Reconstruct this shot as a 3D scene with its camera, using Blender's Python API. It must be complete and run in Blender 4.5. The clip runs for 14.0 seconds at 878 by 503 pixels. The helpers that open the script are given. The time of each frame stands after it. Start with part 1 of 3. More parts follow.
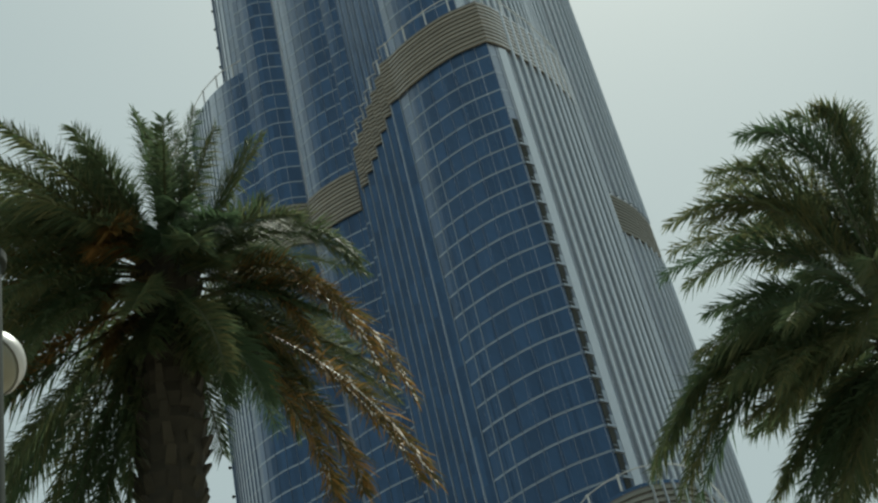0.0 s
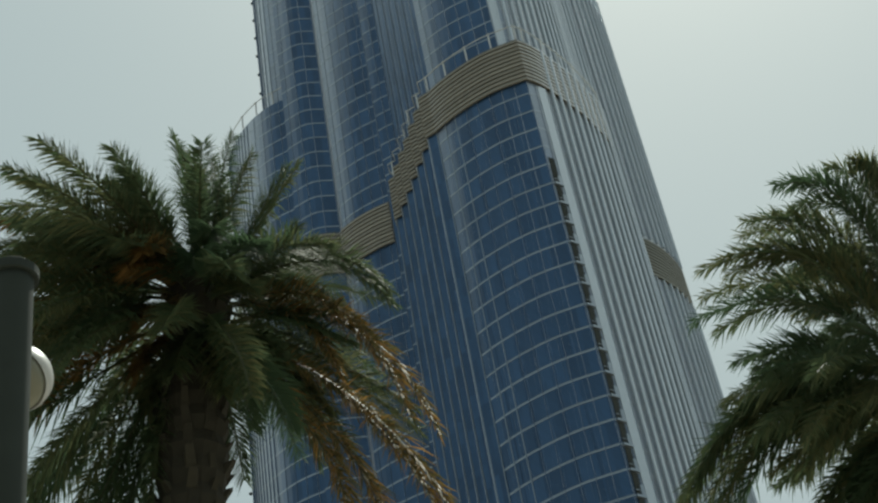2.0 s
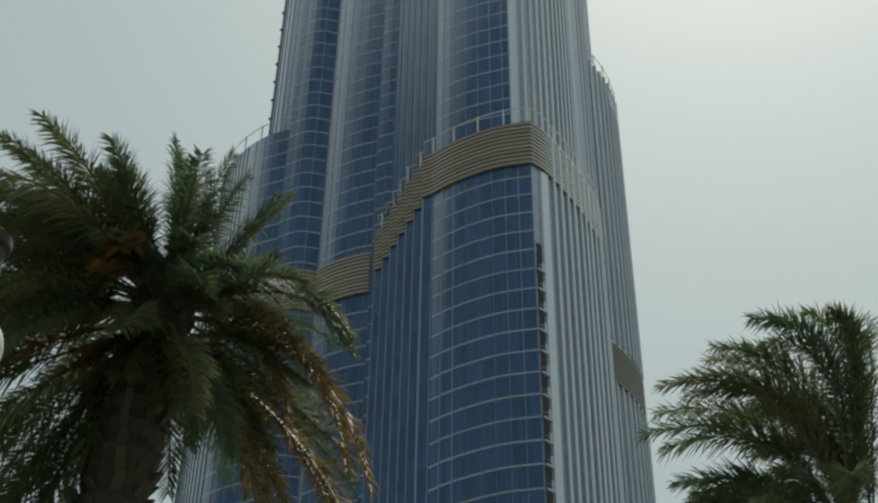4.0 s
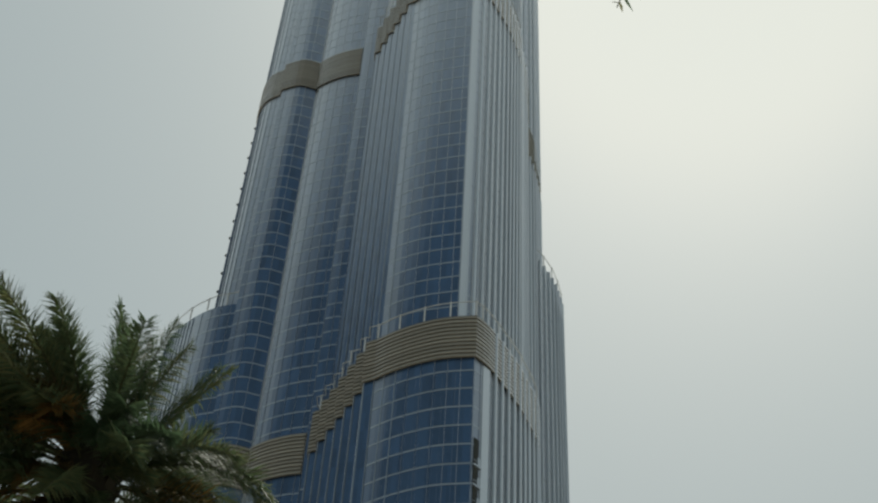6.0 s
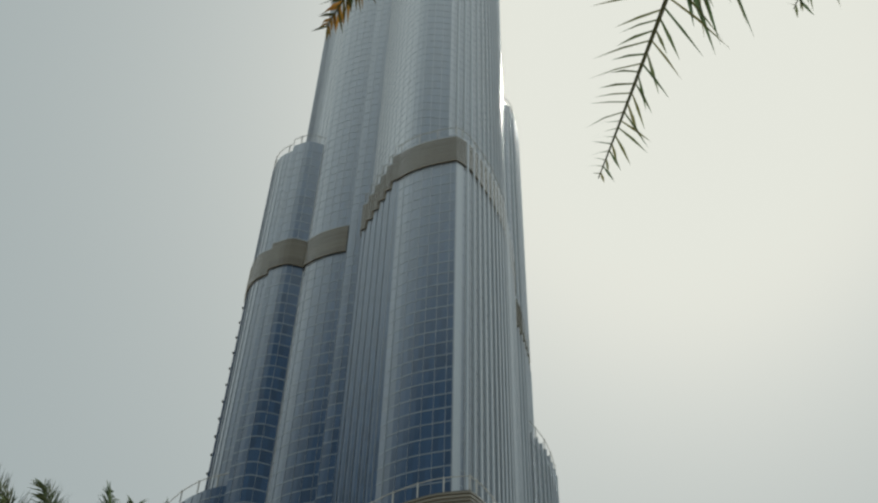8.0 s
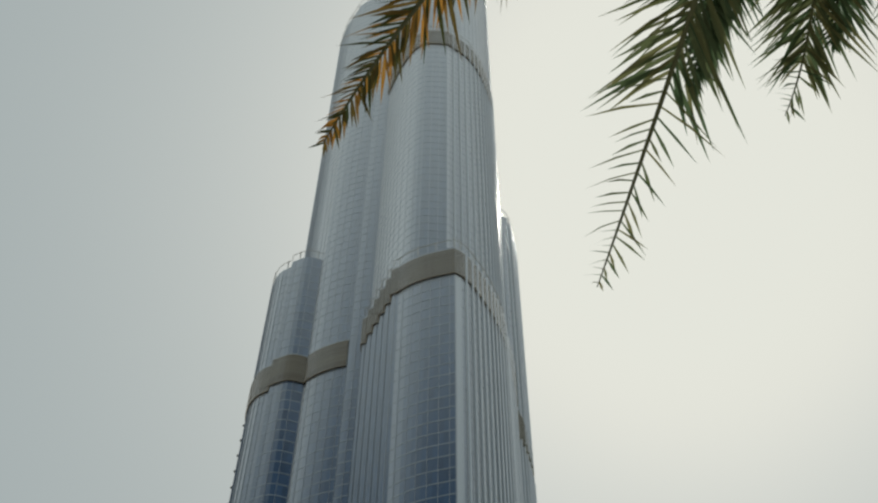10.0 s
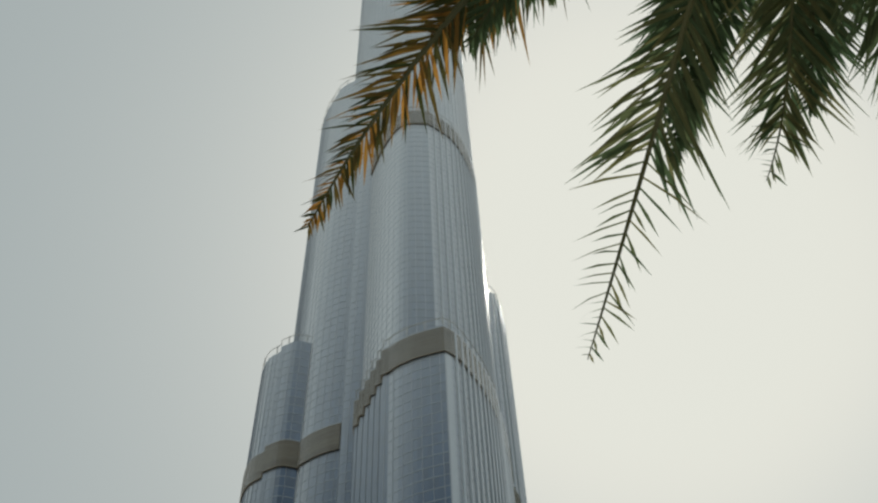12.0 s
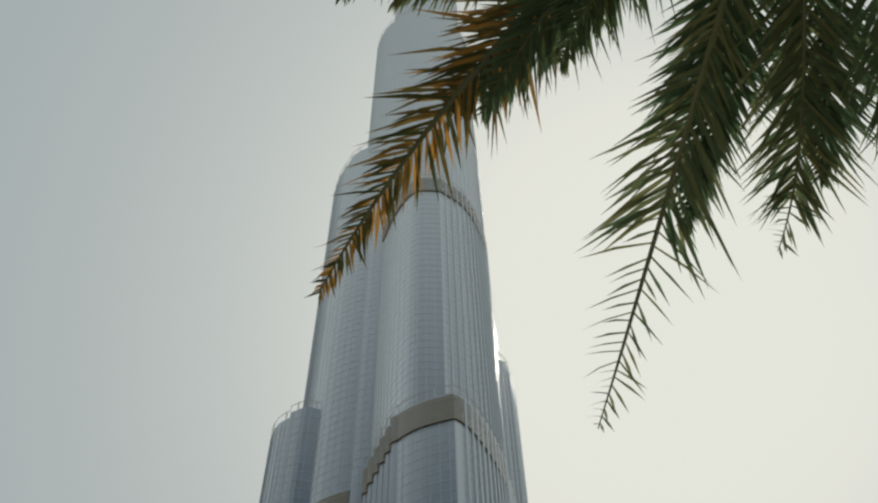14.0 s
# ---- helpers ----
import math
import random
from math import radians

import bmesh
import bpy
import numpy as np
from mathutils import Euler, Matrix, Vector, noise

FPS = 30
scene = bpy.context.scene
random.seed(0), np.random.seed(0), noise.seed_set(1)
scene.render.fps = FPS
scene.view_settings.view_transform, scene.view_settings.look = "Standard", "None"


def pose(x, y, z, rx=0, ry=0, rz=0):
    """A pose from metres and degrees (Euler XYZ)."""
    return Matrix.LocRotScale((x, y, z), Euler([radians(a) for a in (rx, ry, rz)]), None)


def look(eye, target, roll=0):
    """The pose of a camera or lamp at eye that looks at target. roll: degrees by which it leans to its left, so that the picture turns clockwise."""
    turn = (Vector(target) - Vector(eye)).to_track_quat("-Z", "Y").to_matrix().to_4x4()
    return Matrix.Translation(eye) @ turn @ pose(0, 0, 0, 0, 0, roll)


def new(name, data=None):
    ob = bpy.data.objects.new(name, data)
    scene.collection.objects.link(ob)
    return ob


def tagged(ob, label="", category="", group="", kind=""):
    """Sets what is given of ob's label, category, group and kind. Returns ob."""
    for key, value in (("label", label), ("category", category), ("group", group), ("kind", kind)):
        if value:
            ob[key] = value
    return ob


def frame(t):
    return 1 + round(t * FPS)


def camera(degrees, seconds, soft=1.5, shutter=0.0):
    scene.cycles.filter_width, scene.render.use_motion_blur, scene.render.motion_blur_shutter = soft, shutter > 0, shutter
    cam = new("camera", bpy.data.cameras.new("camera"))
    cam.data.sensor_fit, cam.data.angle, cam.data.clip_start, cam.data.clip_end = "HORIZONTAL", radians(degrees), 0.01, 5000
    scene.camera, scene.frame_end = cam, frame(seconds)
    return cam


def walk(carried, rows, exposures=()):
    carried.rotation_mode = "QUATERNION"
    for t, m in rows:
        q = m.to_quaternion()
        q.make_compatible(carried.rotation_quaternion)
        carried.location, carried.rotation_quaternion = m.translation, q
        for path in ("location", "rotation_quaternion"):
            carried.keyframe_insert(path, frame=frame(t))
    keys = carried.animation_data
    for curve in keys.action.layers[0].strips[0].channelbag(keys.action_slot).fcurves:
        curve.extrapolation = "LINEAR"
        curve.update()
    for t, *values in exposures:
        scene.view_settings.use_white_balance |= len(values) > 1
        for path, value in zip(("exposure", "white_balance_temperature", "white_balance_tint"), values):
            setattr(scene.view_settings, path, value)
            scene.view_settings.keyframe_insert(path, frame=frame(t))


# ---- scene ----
EYE = Vector((0.0, 0.0, 1.6))


def aim(turn, rise, lean):
    """The hand-held camera at EYE: degrees to the right of the tower's front edge, above the horizon, and of lean."""
    a, e = radians(turn), radians(rise)
    return look(EYE, EYE + Vector((math.sin(a) * math.cos(e), math.cos(a) * math.cos(e), math.sin(e))), lean)


cam = camera(33.56, 14.0, soft=2.4)
walk(cam, [(t, aim(*a)) for t, *a in (
    (0, -5.25, 36.97, -13.94),
    (0.5, -5.45, 37.55, -13.78),
    (1, -5.65, 38.18, -13.66),
    (1.5, -5.97, 38.50, -12.35),
    (2, -6.40, 38.57, -10.62),
    (2.2, -6.60, 38.66, -9.52),
    (4.3, -4.74, 42.07, 1.58),
    (4.5, -4.65, 42.96, 1.81),
    (5, -3.85, 44.69, 2.76),
    (5.5, -2.79, 46.40, 3.36),
    (6, -2.32, 48.43, 3.72),
    (6.5, -1.78, 50.41, 3.28),
    (7, -1.44, 52.11, 2.92),
    (7.5, -1.46, 53.85, 2.10),
    (8, -2.13, 55.27, 1.86),
    (10.5, -2.04, 60.53, -0.62),
    (11, -1.61, 61.34, -2.22),
    (11.5, -1.33, 62.28, -2.38),
    (12, -1.12, 62.77, -2.65),
    (12.5, -1.00, 63.35, -2.73),
    (13, -1.00, 63.92, -2.65),
    (13.5, -1.40, 64.64, -2.05),
    (14, -1.89, 65.42, -1.40),
)], exposures=[(0.0, 0.36, 6150, -3), (2.2, 0.32, 6150, -2), (4.5, 0.18, 6200, 1), (7.5, 0.08, 6300, 3), (14.0, 0.05, 6350, 4)])

# ---- world and sun ----
SUN_TURN, SUN_RISE = 16.5, 61.5
world = bpy.data.worlds.new("sky")
scene.world = world
world.use_nodes = True
wn = world.node_tree.nodes
wl = world.node_tree.links
sky = wn.new("ShaderNodeTexSky")
sky.sky_type, sky.sun_disc = "NISHITA", False
sky.sun_elevation, sky.sun_rotation = radians(SUN_RISE), radians(SUN_TURN)
sky.air_density, sky.dust_density, sky.ozone_density = 1.0, 8.0, 1.0
wn["Background"].inputs["Strength"].default_value = 0.04
haze = wn.new("ShaderNodeMix")
haze.data_type = "RGBA"
haze.inputs[0].default_value = 0.77
wl.new(sky.outputs[0], haze.inputs[6])
# the dust scatters light forward: the haze thins evenly away from the sun
sa, se = radians(SUN_TURN), radians(SUN_RISE)
SUN_WAY = (math.sin(sa) * math.cos(se), math.cos(sa) * math.cos(se), math.sin(se))
way, dot, fall, dust = wn.new("ShaderNodeTexCoord"), wn.new("ShaderNodeVectorMath"), wn.new("ShaderNodeMapRange"), wn.new("ShaderNodeVectorMath")
dot.operation, dust.operation = "DOT_PRODUCT", "SCALE"
dot.inputs[1].default_value = SUN_WAY
fall.interpolation_type = "SMOOTHSTEP"
fall.inputs[1].default_value, fall.inputs[2].default_value, fall.inputs[3].default_value = -0.35, 0.62, 0.58
dust.inputs[0].default_value = (9.6, 10.7, 10.9)
wl.new(way.outputs["Generated"], dot.inputs[0])
wl.new(dot.outputs["Value"], fall.inputs[0])
wl.new(fall.outputs[0], dust.inputs["Scale"])
wl.new(dust.outputs[0], haze.inputs[7])
# the thick haze round the sun levels off at one even white
parts_in, parts_out = wn.new("ShaderNodeSeparateColor"), wn.new("ShaderNodeCombineColor")
wl.new(haze.outputs[2], parts_in.inputs[0])
for i, most in enumerate((19.4, 18.6, 17.0)):
    level = wn.new("ShaderNodeMath")
    level.operation = "SMOOTH_MIN"
    level.inputs[1].default_value, level.inputs[2].default_value = most, 3.0
    wl.new(parts_in.outputs[i], level.inputs[0])
    wl.new(level.outputs[0], parts_out.inputs[i])
wl.new(parts_out.outputs[0], wn["Background"].inputs["Color"])
sun = new("sun", bpy.data.lights.new("sun", "SUN"))
sun.data.energy, sun.data.angle, sun.data.color = 3.0, radians(0.6), (1.0, 0.93, 0.82)
sun.matrix_world = look(SUN_WAY, (0, 0, 0))


# ---- materials ----
def material(name, color, rough=0.5, metal=0.0, spread=0.12, scale=4.0, bump=0.0, bump_scale=30.0, spec=0.5, island=False):
    """A procedural surface with two scales of variation and fine relief."""
    m = bpy.data.materials.new(name)
    m.use_nodes = True
    n, l = m.node_tree.nodes, m.node_tree.links
    b = n["Principled BSDF"]
    b.inputs["Roughness"].default_value, b.inputs["Metallic"].default_value = rough, metal
    b.inputs["Specular IOR Level"].default_value = spec
    co = n.new("ShaderNodeTexCoord")
    big, small = n.new("ShaderNodeTexNoise"), n.new("ShaderNodeTexNoise")
    big.inputs["Scale"].default_value, small.inputs["Scale"].default_value = scale * 0.2, scale * 3
    big.inputs["Detail"].default_value = small.inputs["Detail"].default_value = 4
    mixn = n.new("ShaderNodeMath")
    mixn.operation = "ADD"
    info = n.new("ShaderNodeObjectInfo")
    add = n.new("ShaderNodeMath")
    add.operation = "ADD"
    ramp = n.new("ShaderNodeMapRange")
    ramp.inputs[1].default_value, ramp.inputs[2].default_value = 0.8, 2.2
    ramp.inputs[3].default_value, ramp.inputs[4].default_value = 1 - spread, 1 + spread
    hsv = n.new("ShaderNodeHueSaturation")
    hsv.inputs["Color"].default_value = (*color, 1)
    for t in (big, small):
        l.new(co.outputs["Object"], t.inputs["Vector"])
    l.new(big.outputs["Fac"], mixn.inputs[0])
    l.new(small.outputs["Fac"], mixn.inputs[1])
    l.new(mixn.outputs[0], add.inputs[0])
    if island:
        info = n.new("ShaderNodeNewGeometry")
    l.new(info.outputs["Random Per Island" if island else "Random"], add.inputs[1])
    l.new(add.outputs[0], ramp.inputs[0])
    l.new(ramp.outputs[0], hsv.inputs["Value"])
    l.new(hsv.outputs[0], b.inputs["Base Color"])
    if bump:
        fine, bm_ = n.new("ShaderNodeTexNoise"), n.new("ShaderNodeBump")
        fine.inputs["Scale"].default_value = bump_scale
        bm_.inputs["Strength"].default_value = bump
        l.new(co.outputs["Object"], fine.inputs["Vector"])
        l.new(fine.outputs["Fac"], bm_.inputs["Height"])
        l.new(bm_.outputs[0], b.inputs["Normal"])
    return m


def leaf_material(name, color, dry, trans=0.35, rare=False):
    """Leaf blades: diffuse with some light let through, greener or drier from blade to blade."""
    m = bpy.data.materials.new(name)
    m.use_nodes = True
    n, l = m.node_tree.nodes, m.node_tree.links
    b, out = n["Principled BSDF"], n["Material Output"]
    geo, info, add = n.new("ShaderNodeNewGeometry"), n.new("ShaderNodeObjectInfo"), n.new("ShaderNodeMath")
    add.operation = "POWER" if rare else "MULTIPLY"
    add.inputs[1].default_value = 2.0
    mix = n.new("ShaderNodeMix")
    mix.data_type = "RGBA"
    mix.inputs[6].default_value, mix.inputs[7].default_value = (*color, 1), (*dry, 1)
    l.new(geo.outputs["Random Per Island"], add.inputs[0])
    if not rare:
        l.new(info.outputs["Random"], add.inputs[1])
    l.new(add.outputs[0], mix.inputs[0])
    l.new(mix.outputs[2], b.inputs["Base Color"])
    b.inputs["Roughness"].default_value = 0.58
    b.inputs["Specular IOR Level"].default_value = 0.2
    tr, ms = n.new("ShaderNodeBsdfTranslucent"), n.new("ShaderNodeMixShader")
    l.new(mix.outputs[2], tr.inputs["Color"])
    ms.inputs[0].default_value = trans
    l.new(b.outputs[0], ms.inputs[1])
    l.new(tr.outputs[0], ms.inputs[2])
    l.new(ms.outputs[0], out.inputs["Surface"])
    return m


def glaze(m, low=0.42, high=0.78, ior=3.5, rough=0.34):
    """A reflecting film on the surface that gains gloss at grazing angles, stronger than real coated glass, to stand in
    for haze.
    """
    n, l = m.node_tree.nodes, m.node_tree.links
    b, lw, mr = n["Principled BSDF"], n.new("ShaderNodeLayerWeight"), n.new("ShaderNodeMapRange")
    lw.inputs["Blend"].default_value = 0.5
    mr.inputs[1].default_value, mr.inputs[2].default_value = low, high
    l.new(lw.outputs["Facing"], mr.inputs[0])
    l.new(mr.outputs[0], b.inputs["Coat Weight"])
    b.inputs["Coat IOR"].default_value, b.inputs["Coat Roughness"].default_value = ior, rough


def steep_gloss(m, low=0.37, high=0.70, most=0.85, rough=0.36):
    """Facade glass and metal turn into a dull mirror of the sky where they are seen at a steep angle; this stands in
    for the haze that pales the upper tower.
    """
    n, l = m.node_tree.nodes, m.node_tree.links
    lw, mr = n.new("ShaderNodeLayerWeight"), n.new("ShaderNodeMapRange")
    gloss, ms = n.new("ShaderNodeBsdfGlossy"), n.new("ShaderNodeMixShader")
    lw.inputs["Blend"].default_value = 0.5
    mr.inputs[1].default_value, mr.inputs[2].default_value, mr.inputs[4].default_value = low, high, most
    gloss.inputs["Color"].default_value, gloss.inputs["Roughness"].default_value = (0.92, 0.92, 0.92, 1), rough
    l.new(lw.outputs["Facing"], mr.inputs[0])
    l.new(mr.outputs[0], ms.inputs[0])
    l.new(n["Principled BSDF"].outputs[0], ms.inputs[1])
    l.new(gloss.outputs[0], ms.inputs[2])
    l.new(ms.outputs[0], n["Material Output"].inputs["Surface"])


GLASS = material("blue_glass", (0.038, 0.085, 0.172), 0.36, 0.6, 0.26, 0.3, 0.03, 0.25, 0.9, True)
PANE = material("blue_pane", (0.038, 0.085, 0.172), 0.36, 0.6, 0.26, 0.3, 0.03, 0.25, 0.9)
FIN = material("grey_fin", (0.24, 0.285, 0.34), 0.4, 0.7, 0.12, 0.5)
STEEL = material("brushed_steel", (0.45, 0.49, 0.53), 0.36, 0.8, 0.12, 0.5)
SPANDREL = material("steel_spandrel", (0.29, 0.35, 0.42), 0.45, 0.4, 0.12, 0.5)
MULLION = material("window_frame", (0.07, 0.105, 0.17), 0.4, 0.5, 0.15, 0.5)
LOUVRE = material("bronze_louvre", (0.27, 0.257, 0.22), 0.5, 0.3, 0.2, 0.6)
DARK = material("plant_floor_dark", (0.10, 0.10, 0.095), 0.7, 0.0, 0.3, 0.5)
# the shade inside the balcony slot, put into a dark colour
SLOT_SHADE = material("slot_shade", (0.05, 0.056, 0.055), 0.9, 0.0, 0.3, 0.5, spec=0.1)
# a darker, greyer louvre colour for the low front and right tiers
LOUVRE_GREY = material("grey_louvre", (0.20, 0.21, 0.195), 0.6, 0.2, 0.2, 0.6)
ROOF = material("roof_concrete", (0.42, 0.41, 0.39), 0.85, 0.0, 0.2, 0.5, 0.2, 3.0)
RAIL = material("white_steel", (0.55, 0.57, 0.58), 0.45, 0.2, 0.1, 1.0)
# extra gloss at steep angles imitates the pale haze over the upper tiers
for m in (GLASS, PANE, LOUVRE, MULLION):
    glaze(m)
for m in (GLASS, PANE, MULLION, STEEL, SPANDREL, FIN):
    steep_gloss(m)
steep_gloss(LOUVRE, low=0.5, most=0.4, rough=0.45)
GROUND = material("sandy_paving", (0.36, 0.32, 0.26), 0.9, 0.0, 0.25, 0.6, 0.3, 8.0)
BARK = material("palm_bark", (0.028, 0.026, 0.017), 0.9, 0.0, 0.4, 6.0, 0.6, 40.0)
STALK = material("palm_stalk", (0.05, 0.058, 0.022), 0.55, 0.0, 0.3, 6.0)
LEAF = leaf_material("palm_leaf", (0.066, 0.107, 0.056), (0.17, 0.16, 0.07), 0.56)
# orange in some blades: sun shining through them, put into the colour
LEAF_SUNLIT = leaf_material("sunlit_palm_leaf", (0.034, 0.048, 0.018), (0.45, 0.23, 0.05), 0.42, True)
LEAF_RUST = leaf_material("rusty_palm_leaf", (0.085, 0.085, 0.036), (0.33, 0.19, 0.058), 0.45, True)
LEAF_DRY = leaf_material("dry_palm_leaf", (0.10, 0.07, 0.025), (0.30, 0.17, 0.05), 0.4)
POLE = material("grey_painted_steel", (0.032, 0.04, 0.036), 0.7, 0.0, 0.2, 3.0, 0.05, 60.0, 0.15)
LENS = material("frosted_lens", (0.17, 0.17, 0.125), 0.35, 0.0, 0.1, 6.0)
LAMP_WHITE = material("lamp_white", (0.46, 0.46, 0.44), 0.4, 0.0, 0.06, 3.0)


# ---- mesh helpers ----
def link_mesh(name, mesh, mat, parent=None, label="", smooth=False):
    if mat is not None and not mesh.materials:
        mesh.materials.append(mat)
    ob = new(name, mesh)
    if parent is not None:
        ob.parent = parent
    if label:
        ob["label"] = label
    return ob


def part(name, bm, mat, parent=None, label="", smooth=False):
    """One bmesh as one mesh object under a thing or a part."""
    mesh = bpy.data.meshes.new(name)
    bmesh.ops.recalc_face_normals(bm, faces=bm.faces)
    for f in bm.faces:
        f.smooth = smooth
    bm.to_mesh(mesh)
    bm.free()
    return link_mesh(name, mesh, mat, parent, label)


def mesh_from(name, verts, faces, smooth=False):
    mesh = bpy.data.meshes.new(name)
    mesh.from_pydata([tuple(v) for v in verts], [], faces)
    if smooth:
        mesh.polygons.foreach_set("use_smooth", [True] * len(mesh.polygons))
    mesh.update()
    return mesh


def box(bm, x, y, z, sx, sy, sz, m=None):
    t = Matrix.Translation((x, y, z)) @ Matrix.Diagonal((sx, sy, sz, 1))
    bmesh.ops.create_cube(bm, size=1, matrix=(m @ t) if m else t)


def tube(bm, rings, sides=12, cap=True):
    """Skin over rings of (centre, radius), lying flat."""
    loops = []
    for c, r in rings:
        loops.append([bm.verts.new((c[0] + r * math.cos(2 * math.pi * i / sides), c[1] + r * math.sin(2 * math.pi * i / sides), c[2])) for i in range(sides)])
    for a, b in zip(loops, loops[1:]):
        for i in range(sides):
            bm.faces.new((a[i], a[(i + 1) % sides], b[(i + 1) % sides], b[i]))
    if cap:
        bm.faces.new(loops[0][::-1])
        bm.faces.new(loops[-1])


# ---- ground ----
gm = bmesh.new()
bmesh.ops.create_grid(gm, x_segments=40, y_segments=40, size=2400)
tagged(part("ground", gm, GROUND), "sandy light paving reaching to the horizon", "ground", kind="structure")

# ---- the tower ----
K = 1.125
FLOOR = 3.3


def outline(points, step=0.9):
    """A closed plan, smooth through its points; a point with a third value 1 is a sharp corner. Evenly spaced, anticlockwise."""
    n = len(points)
    pts = [Vector((p[0] * K, p[1] * K)) for p in points]
    sharp = [len(p) > 2 for p in points]
    out = []
    for i in range(n):
        p1, p2 = pts[i], pts[(i + 1) % n]
        d = p2 - p1
        t1 = d if sharp[i] else (p2 - pts[i - 1]) / 2
        t2 = d if sharp[(i + 1) % n] else (pts[(i + 2) % n] - p1) / 2
        t1, t2 = (t1.normalized() * d.length, t2.normalized() * d.length)
        k = max(2, int(d.length / step))
        for j in range(k):
            u = j / k
            out.append(p1 * (2 * u**3 - 3 * u**2 + 1) + t1 * (u**3 - 2 * u**2 + u) + p2 * (-2 * u**3 + 3 * u**2) + t2 * (u**3 - u**2))
    area = sum(a.x * b.y - b.x * a.y for a, b in zip(out, out[1:] + out[:1]))
    return out if area > 0 else out[::-1]


def normals(line):
    n = len(line)
    res = []
    for i in range(n):
        d = line[(i + 1) % n] - line[i - 1]
        res.append(Vector((d.y, -d.x)).normalized())
    return res


def offset(line, d):
    return [p + q * d for p, q in zip(line, normals(line))]


def wall_mesh(name, line, z0, z1):
    n = len(line)
    verts = [(p.x, p.y, z) for z in (z0, z1) for p in line]
    faces = [(i, (i + 1) % n, n + (i + 1) % n, n + i) for i in range(n)]
    faces.append(tuple(range(n, 2 * n)))
    return mesh_from(name, verts, faces)


def pane_mesh(name, line, z0, z1, first, rng):
    """All the panes of a tier, each a sheet of its own, set a few millimetres askew."""
    n = len(line)
    nor = normals(line)
    verts, faces = [], []
    z = z0 + first
    while z < z1 - FLOOR:
        for i in range(n):
            if nor[i].y > 0.35:
                continue
            k = len(verts)
            j = (i + 1) % n
            for p, q, h in ((line[i], nor[i], z), (line[j], nor[j], z), (line[j], nor[j], z + FLOOR), (line[i], nor[i], z + FLOOR)):
                d = 0.03 + rng.uniform(-0.006, 0.006)
                verts.append((p.x + q.x * d, p.y + q.y * d, h))
            faces.append((k, k + 1, k + 2, k + 3))
        z += FLOOR
    return mesh_from(name, verts, faces)


def ring_mesh(name, line, out, h, droop=0.0, keep=None):
    """A band round the plan, out metres proud and h high, its face leaning out by droop towards the foot; keep: the span of x that it covers, if not all."""
    n = len(line)
    a, b = offset(line, -0.1), offset(line, out)
    c = offset(line, out + droop)
    verts = [(p.x, p.y, h) for p in a] + [(p.x, p.y, h) for p in b] + [(p.x, p.y, 0) for p in c] + [(p.x, p.y, 0) for p in a]
    faces = [(r * n + i, r * n + (i + 1) % n, (r + 1) * n + (i + 1) % n, (r + 1) * n + i) for r in range(3) for i in range(n)]
    if keep:
        inside = [keep[0] * K <= p.x <= keep[1] * K for p in line]
        faces = [f for f in faces if inside[f[0] % n] and inside[f[1] % n]]
        for i in range(n):
            if inside[i] != inside[(i + 1) % n]:
                j = i if inside[i] else (i + 1) % n
                faces.append((j, n + j, 2 * n + j, 3 * n + j))
    return mesh_from(name, verts, [f[::-1] for f in faces])


def fin_mesh(name, w, d, h, nose=0.35):
    """An upright fin with a narrowed front edge; x runs outward."""
    v = [(-0.1, -w / 2), (d * 0.7, -w / 2), (d, -w / 2 * nose), (d, w / 2 * nose), (d * 0.7, w / 2), (-0.1, w / 2)]
    verts = [(x, y, z) for z in (0, h) for x, y in v]
    return mesh_from(name, verts, [(i, (i + 1) % 6, 6 + (i + 1) % 6, 6 + i) for i in range(6)] + [(5, 4, 3, 2, 1, 0), (6, 7, 8, 9, 10, 11)])


tower = tagged(new("skyscraper"), "tall skyscraper of blue glass and steel stepping back in round tiers", "skyscraper")


